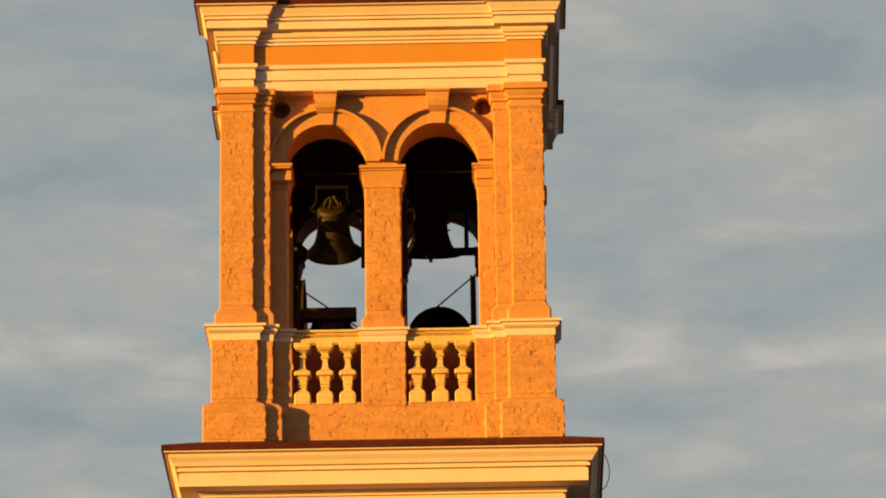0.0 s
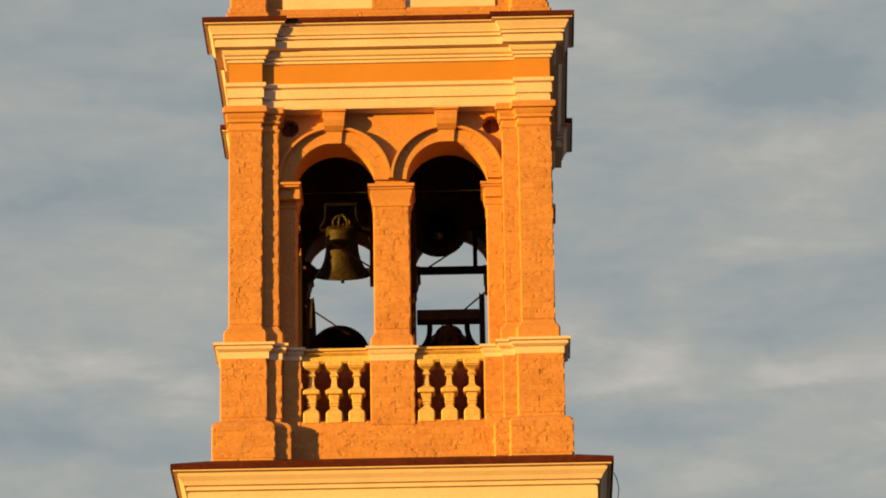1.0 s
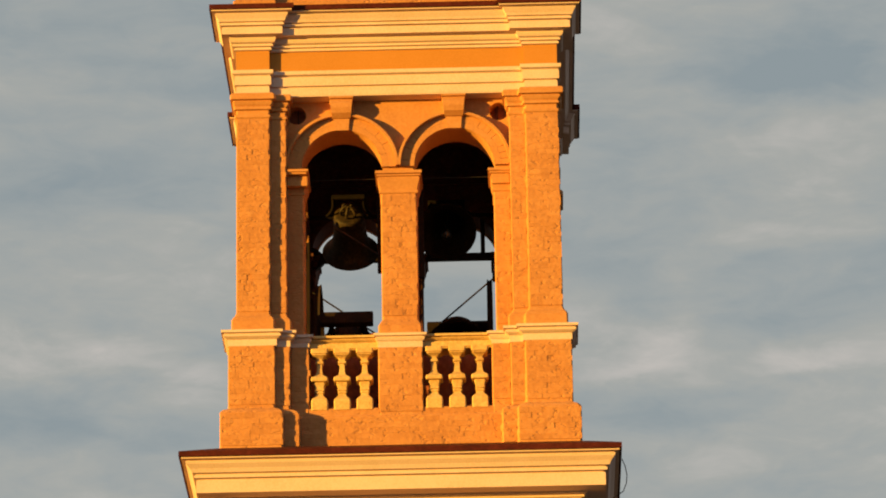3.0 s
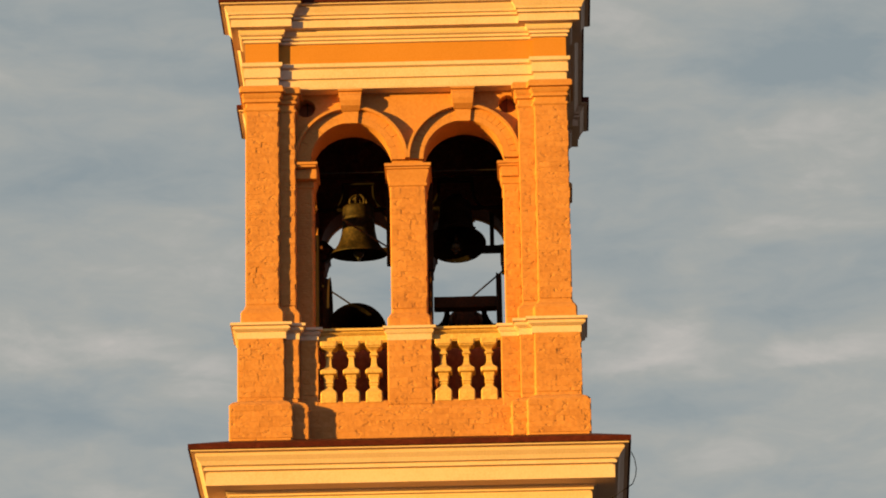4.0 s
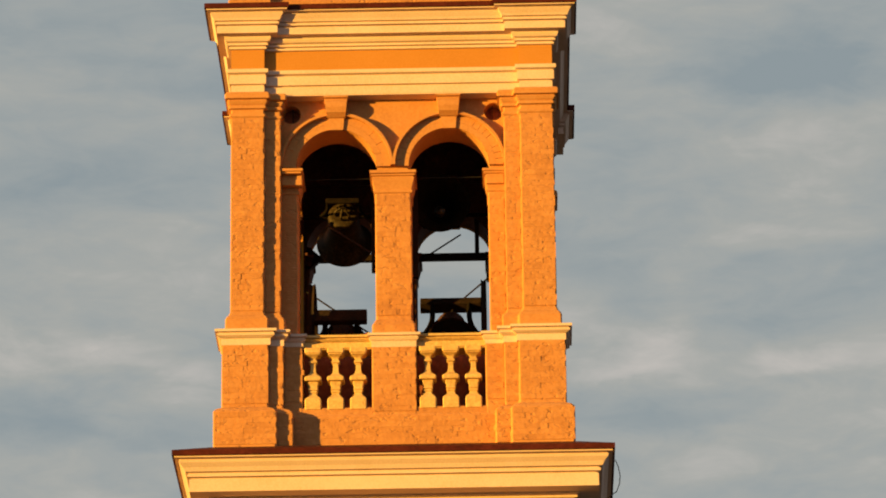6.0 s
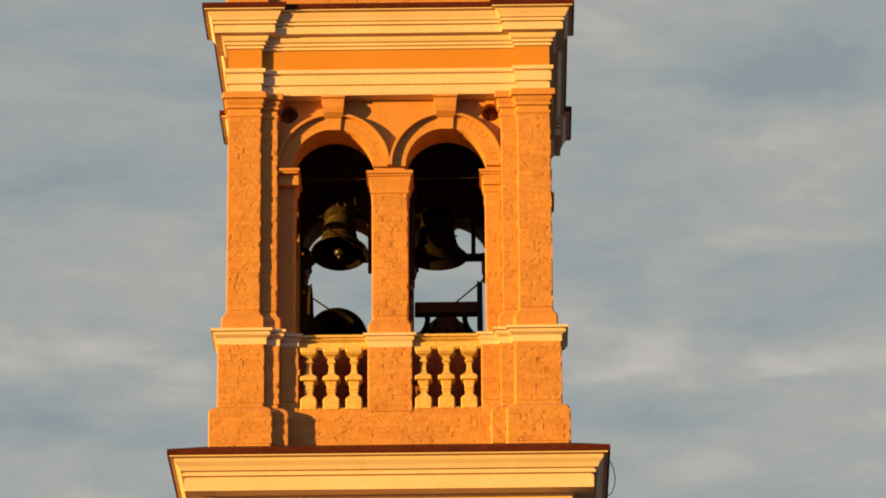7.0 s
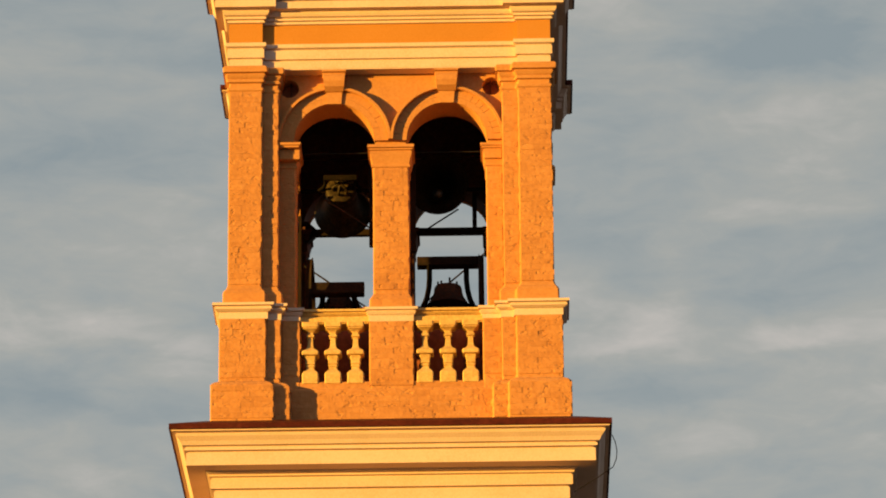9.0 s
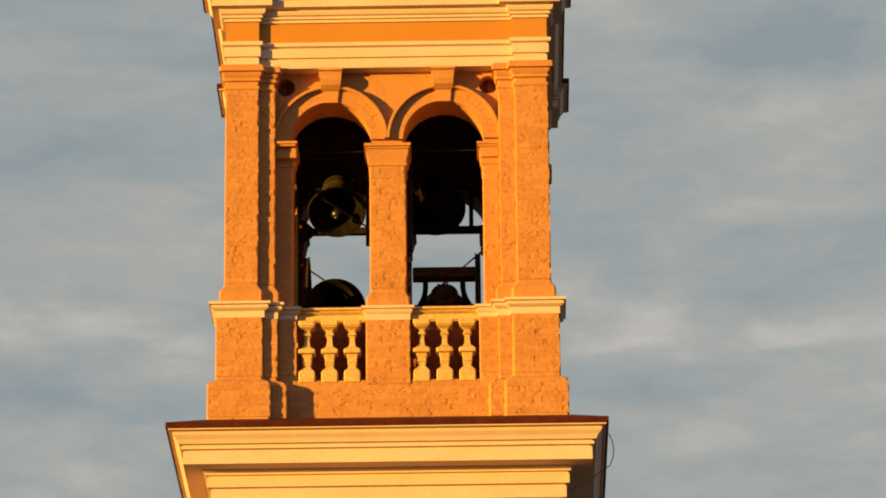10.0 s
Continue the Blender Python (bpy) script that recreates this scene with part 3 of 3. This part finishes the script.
def make_bell(x, y, z, R, L, c, r, half, bronze, label, wheel=0.0):
    bell = new("church_bell")
    bell.matrix_world = pose(x, y, z)
    tagged(bell, label, "bell", "bells of the belfry")
    line = bell_profile(R, L, c, 0.8 if wheel else 1.0)
    for name, piece, mat, text in (("bell_body", line[:19], bronze, "cast bronze"), ("inside", line[18:], INNER_SHADE, "inner face with shade in its colour")):
        bm = lathe(bmesh.new(), piece, 48, shut=False)
        bmesh.ops.remove_doubles(bm, verts=bm.verts, dist=1e-5)
        part(name, bm, mat, bell, text, True)
    if not wheel:
        for k in range(6):
            a = math.pi * k / 3 + 0.26
            d = Vector((math.cos(a), math.sin(a), 0))
            base, up = d * 0.24 * R, Vector((0, 0, 1))
            part("crown_loop", tube(bmesh.new(), (base + up * (c - 0.01), base * 1.25 + up * (c + 0.04), base * 1.2 + up * (c + 0.08), base * 0.8 + up * (c + 0.12), d * 0.03 + up * (c + 0.14)), 0.018), bronze, bell)
    t, girth, wood, span = (0.125, 0.085, OAK, half) if wheel else (0.032, 0.04, SHADE_IRON, half * 0.66)
    part("headstock", box(bmesh.new(), -span, span, -girth, girth, r - t, r, 0.012), wood, bell, "heavy dark counterweight beam")
    # a cradle that grips the bell's head and carries the pivots
    for s in (-1, 1):
        pts = [(0.60, r - t + 0.01), (0.60, r * 0.62), (0.63, r * 0.45), (0.70, r * 0.28), (0.83, r * 0.12), (0.98, 0.0)]
        bm = tube(bmesh.new(), [(s * half * u, 0, z) for u, z in pts], 0.036 if wheel else 0.02)
        bmesh.ops.scale(bm, vec=(1, 2.6 if wheel else 1, 1), verts=bm.verts)
        part("yoke_arm", bm, SHADE_IRON, bell, "curved iron arm")
        part("side_bar", rod(bmesh.new(), (s * half * 0.98, 0, 0), (s * 0.48 * R, 0, 0), 0.03, 8), SHADE_IRON, bell)
        if x < 0:
            reach = (-0.05 - x) if s > 0 else (1.33 + x)
        else:
            reach = (1.33 - x) if s > 0 else (x - 0.05)
        part("gudgeon", rod(bmesh.new(), (s * half * 0.9, 0, 0), (s * reach, 0, 0), 0.026, 12), SHADE_IRON, bell)
    if wheel:
        d, flare = 0.41 * R, (1.0 if x > 0 else 0.15)
        top = r * 0.49
        part("drum", lathe(bmesh.new(), [(0.0, c - 0.06), (d * (1 + 0.70 * flare), c - 0.06), (d * (1 + 0.45 * flare), c), (d * (1 + 0.20 * flare), c + 0.07), (d * 1.07, top - 0.09), (d * 1.03, top - 0.03), (d * 0.98, top - 0.01), (d * 0.85, top), (0.0, top)], 28), RUST, bell, "rusty clamping drum over the bell's head")
        for k in range(7):
            a = math.pi * 2 * k / 7 + 0.4
            u, w = 0.75 * d * math.cos(a), 0.75 * d * math.sin(a)
            part("bolt", rod(bmesh.new(), (u, w, top - 0.01), (u, w, top + 0.05 + 0.03 * (k % 2)), 0.013), IRON, bell)
    if wheel:
        s = -1 if x < 0 else 1
        wx = s * (half + 0.035)
        bm = bmesh.new()
        n = 40
        ring = []
        for i in range(n):
            a = 2 * math.pi * i / n
            ring.append([bm.verts.new((wx + dx, (wheel + dr) * math.cos(a), (wheel + dr) * math.sin(a))) for dx, dr in ((-0.03, -0.045), (0.03, -0.045), (0.035, 0.0), (0.012, -0.02), (-0.012, -0.02), (-0.035, 0.0))])
        for i in range(n):
            p, q = ring[i], ring[(i + 1) % n]
            for k in range(6):
                bm.faces.new((p[k], p[(k + 1) % 6], q[(k + 1) % 6], q[k]))
        rim = part("rope_wheel", bm, OAK, bell, "grooved wooden rope wheel")
        for k in range(6):
            a = math.pi * k / 3
            part("spoke", rod(bmesh.new(), (wx, 0, 0), (wx, (wheel - 0.03) * math.cos(a), (wheel - 0.03) * math.sin(a)), 0.02, 6), OAK, rim)
    bm = rod(bmesh.new(), (0, 0, 0), (0, 0, -L * 1.0 - c * 0.8), 0.018)
    bmesh.ops.create_uvsphere(bm, u_segments=16, v_segments=10, radius=0.074, matrix=Matrix.Translation((0, 0, -L * 0.98 - c * 0.75)))
    rod(bm, (0, 0, -L - c * 0.8), (0, 0, -L - c * 0.8 - 0.09), 0.024)
    clapper = part("clapper", bm, WORN_STEEL, bell, "worn steel clapper", True)
    clapper.location = (0, 0, c * 0.8)
    return bell, clapper


def swings(first, period, front, back):
    """Times at which a bell stands still, with its tilt in degrees, from before the start to past the end."""
    return [(first + period * k / 2, front if k % 2 == 0 else back) for k in range(-2, 12)]


BELLS = []      # bell, its clapper, pivot, swings
for pivot, dims, bronze, beats, text in (
    ((-0.715, 2.10, 24.235), (0.385, 0.62, 0.06, 0.37, 0.34), BRONZE, swings(1.895, 2.87, -86, 82), "bronze bell swinging behind an arch with its timber headstock"),
    ((0.588, 2.10, 24.23), (0.405, 0.62, 0.06, 0.50, 0.38), SHADE_BRONZE, swings(0.74, 2.68, -88, 88), "larger bronze bell, darkened as in shade, swinging behind an arch"),
    ((-0.735, 2.10, 22.44), (0.41, 0.60, 0.14, 0.76, 0.35), SHADE_BRONZE, swings(1.335, 2.975, -93, 88), "low-hung bronze bell swinging with a counterweight beam"),
    ((0.705, 2.10, 22.46), (0.435, 0.75, 0.16, 0.81, 0.41), SHADE_BRONZE,
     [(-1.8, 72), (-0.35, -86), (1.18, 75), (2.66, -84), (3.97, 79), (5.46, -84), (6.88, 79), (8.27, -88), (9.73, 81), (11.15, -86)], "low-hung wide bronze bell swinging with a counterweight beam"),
):
    made = make_bell(*pivot, *dims, bronze, text, 0.80 if pivot[2] < 23 else 0.0)
    BELLS.append((*made, pivot, beats))


def make_frame():
    frame_ob = new("bell_support")
    frame_ob.matrix_world = pose(0, 2.1, 20.93)
    tagged(frame_ob, "dark timber and iron frame that carries the bells", "frame")

    def piece(name, bm, mat, label=""):
        bmesh.ops.translate(bm, verts=bm.verts, vec=(0, -2.1, -20.93))
        return part(name, bm, mat, frame_ob, label)

    for x in (-1.39, 0.0, 1.39):
        piece("post", box(bmesh.new(), x - 0.06, x + 0.06, 2.03, 2.17, 20.93, 24.62, 0.008), OAK)
        for z in (22.30, 24.12):
            piece("bearer", box(bmesh.new(), x - 0.07, x + 0.07, 1.2, 3.0, z - 0.14, z - 0.02, 0.008), OAK)
    for s in (-1, 1):
        piece("tie_rod", rod(bmesh.new(), (s * 0.20, 0.62, 24.20), (s * 1.27, 0.62, 24.20), 0.006), WORN_STEEL)
        x0, x1 = sorted((s * 0.20, s * 1.27))
        piece("tie_beam", box(bmesh.new(), x0, x1, 3.40, 3.50, 24.085, 24.175, 0.006), OAK)
    # plates that hang beside the middle post and carry the inner bearings
    for x0, x1, low in ((-0.315, -0.07, 23.14), (0.07, 0.30, 23.05)):
        piece("bearing_plate", box(bmesh.new(), x0, x1, 1.24, 1.34, low, 24.30, 0.008), OAK)
    piece("knee", prism(bmesh.new(), [(-1.27, 23.97), (-1.22, 23.98), (-1.11, 24.08), (-1.11, 24.18), (-1.22, 24.28), (-1.27, 24.29)], 3.395, 3.505), OAK)
    piece("strut", box(bmesh.new(), 1.03, 1.09, 3.42, 3.48, 24.17, 24.75, 0.004), OAK)
    piece("stay", rod(bmesh.new(), (0.30, 3.0, 22.87), (1.20, 3.0, 23.65), 0.012), IRON)
    piece("stay", rod(bmesh.new(), (-0.35, 3.0, 22.85), (-1.25, 3.0, 23.5), 0.012), IRON)
    piece("stay", rod(bmesh.new(), (-0.20, 1.38, 23.36), (-0.90, 1.38, 23.84), 0.012), RUST)
    piece("stay", rod(bmesh.new(), (0.34, 3.3, 24.07), (0.84, 3.3, 24.40), 0.012), IRON)


make_frame()


BRICK_MESHES = {}


def brick_mesh(length, kind):
    """A worn brick of a length in centimetres: its face leans a little and its arrises are uneven."""
    if (length, kind) not in BRICK_MESHES:
        w, h = length / 100 - 0.0012, COURSE - 0.0006
        bm = box(bmesh.new(), -w / 2, w / 2, -0.010, 0.012, -h / 2, h / 2)
        for v in bm.verts:
            if v.co.y < 0:
                v.co += Vector((random.uniform(-0.001, 0.001), random.uniform(-0.0011, 0.0011), random.uniform(-0.0004, 0.0004)))
        mesh = bpy.data.meshes.new("brick")
        bm.to_mesh(mesh)
        bm.free()
        mesh.materials.append(BRICK)
        BRICK_MESHES[length, kind] = mesh
    return BRICK_MESHES[length, kind]


# deep dents in the face of the brickwork: place along the front, height, width
GOUGES = [(-2.00, 22.53, 0.06), (-1.97, 22.60, 0.07), (-1.95, 22.67, 0.05), (-1.92, 21.36, 0.07), (-1.84, 21.42, 0.06), (1.72, 21.50, 0.05), (1.88, 21.43, 0.08), (1.66, 20.62, 0.07), (1.95, 20.45, 0.06),
          (0.74, 20.55, 0.06), (0.80, 20.48, 0.08), (-0.09, 21.42, 0.06), (0.02, 21.28, 0.05), (-0.10, 23.50, 0.05), (0.03, 23.36, 0.06), (-0.12, 23.22, 0.07), (0.00, 23.14, 0.05), (-0.06, 22.92, 0.06)]


def lay_bricks(owner, x0, x1, y, z0, z1, worn=0.08):
    """Courses over the front of a part; here and there a brick is short or has sunk, which leaves a dent."""
    host = bpy.data.objects[owner]
    back = host.matrix_basis.inverted()
    x0 += 0.016
    for row in range(math.ceil(z0 / COURSE), int(z1 / COURSE)):
        x = x0
        end = x1 + 0.002 - random.random() ** 2 * 0.013
        first, short = True, False
        while end - x > 0.035:
            length = random.choice((25, 25, 22, 18, 12)) if not first else random.choice((25, 12, 19, 16))
            first = False
            if end - x - length / 100 < 0.06:
                length = int((end - x) * 100)
            size, sink = length, random.gauss(0, 0.0007)
            chance = random.random()
            if chance < worn and not short:
                length = size = random.choice((5, 6, 8))
                sink = random.uniform(0.002, 0.0055)
            elif chance < worn * 1.5:
                sink = random.uniform(0.0015, 0.003)
            short = length < 10
            spans = [(x, x + size / 100)]
            for gx, gz, width in GOUGES:
                if int(gz / COURSE) == row:
                    spans = [(u, w) for p, q in spans for u, w in ((p, min(q, gx)), (max(p, gx + width), q))]
                    if spans[0][0] < gx < x + size / 100:
                        chip = new("brick", brick_mesh(round(width * 100), random.randrange(4)))
                        chip.parent = host
                        chip.matrix_basis = back @ pose(gx + width / 2, y + random.uniform(0.004, 0.0075), (row + 0.5) * COURSE)
            for u, w in spans:
                if w - u > 0.02:
                    ob = new("brick", brick_mesh(round((w - u) * 100), random.randrange(4)))
                    ob.parent = host
                    ob.matrix_parent_inverse = Matrix.Identity(4)
                    ob.matrix_basis = back @ pose((u + w) / 2, y + sink, (row + 0.5) * COURSE)
            x += length / 100


def make_bricks():
    front = -A
    for owner, x0, x1, y, z0, z1, worn in (
        ("corner_pier", -2.1, -B1, front, 22.15, 24.85, 0.07), ("corner_pier", -B1, -B2, front + S1, 22.15, 24.85, 0.10),
        ("corner_pier.001", B1, 2.1, front, 22.15, 24.85, 0.07), ("corner_pier.001", B2, B1, front + S1, 22.15, 24.85, 0.05),
        ("pedestal", -2.2, -1.60, front - 0.10, 20.85, 21.675, 0.13), ("pedestal", -1.60, -1.41, front - 0.035, 20.85, 21.675, 0.10),
        ("pedestal.001", 1.60, 2.2, front - 0.10, 20.85, 21.675, 0.13), ("pedestal.001", 1.41, 1.60, front - 0.035, 20.85, 21.675, 0.06),
        ("pedestal_side", -1.41, -1.17, front + 0.08, 20.89, 21.73, 0.10), ("pedestal_side.004", 1.17, 1.41, front + 0.08, 20.89, 21.73, 0.07),
        ("pedestal_middle", -0.285, 0.285, front + 0.08, 20.80, 21.70, 0.14),
        ("middle_pier", -0.235, 0.235, front + WALL, 22.11, 23.86, 0.22), ("jamb.004", HALF + OPEN, B2, front + WALL, 21.98, 23.86, 0.10),
        ("plinth", -2.3, -1.49, front - 0.20, 20.27, 20.76, 0.10), ("plinth", -1.49, -1.29, front - 0.115, 20.27, 20.76, 0.10),
        ("plinth", -1.29, 1.29, front + 0.07, 20.27, 20.76, 0.12), ("plinth", 1.29, 1.49, front - 0.115, 20.27, 20.76, 0.06),
        ("plinth", 1.49, 2.3, front - 0.20, 20.27, 20.76, 0.14),
    ):
        lay_bricks(owner, x0, x1, y, z0, z1, worn)


def make_voussoirs():
    """Two rings of small bricks; joints of the outer ring are open here and there."""
    for ring, cx, cz, y in RINGS:
        for inner, outer, n, open_joint in ((-0.012, 0.066, 20, 0.1), (0.068, 0.164, 24, 0.35)):
            for i in range(n):
                gap = random.uniform(0.03, 0.08) if random.random() < open_joint else 0.004
                a0, a1 = 180 * (i + 0.004) / n, 180 * (i + 1 - gap) / n
                if 80 < (a0 + a1) / 2 < 100:
                    continue
                d = random.uniform(0.0135, 0.016)
                bm = prism(bmesh.new(), arc(cx, cz, ARCH + outer, a0, a1, 2) + arc(cx, cz, ARCH + inner, a1, a0, 2), y - d, y + 0.02)
                part("voussoir", bm, MOULDED, ring)


make_voussoirs()
make_bricks()


def motions():
    steps = [i * 0.1 for i in range(101)]
    for bell, clapper, pivot, beats in BELLS:
        def turn(t):
            for (t0, a), (t1, b) in zip(beats, beats[1:]):
                if t0 <= t <= t1:
                    return (a + b) / 2 + (a - b) / 2 * math.cos(math.pi * (t - t0) / (t1 - t0))
            return 0.0
        hang = tuple(clapper.location)
        walk(bell, [(t, pose(*pivot, turn(t))) for t in steps])
        walk(clapper, [(t, pose(*hang, -0.14 * turn(t - 0.12))) for t in steps])


motions()
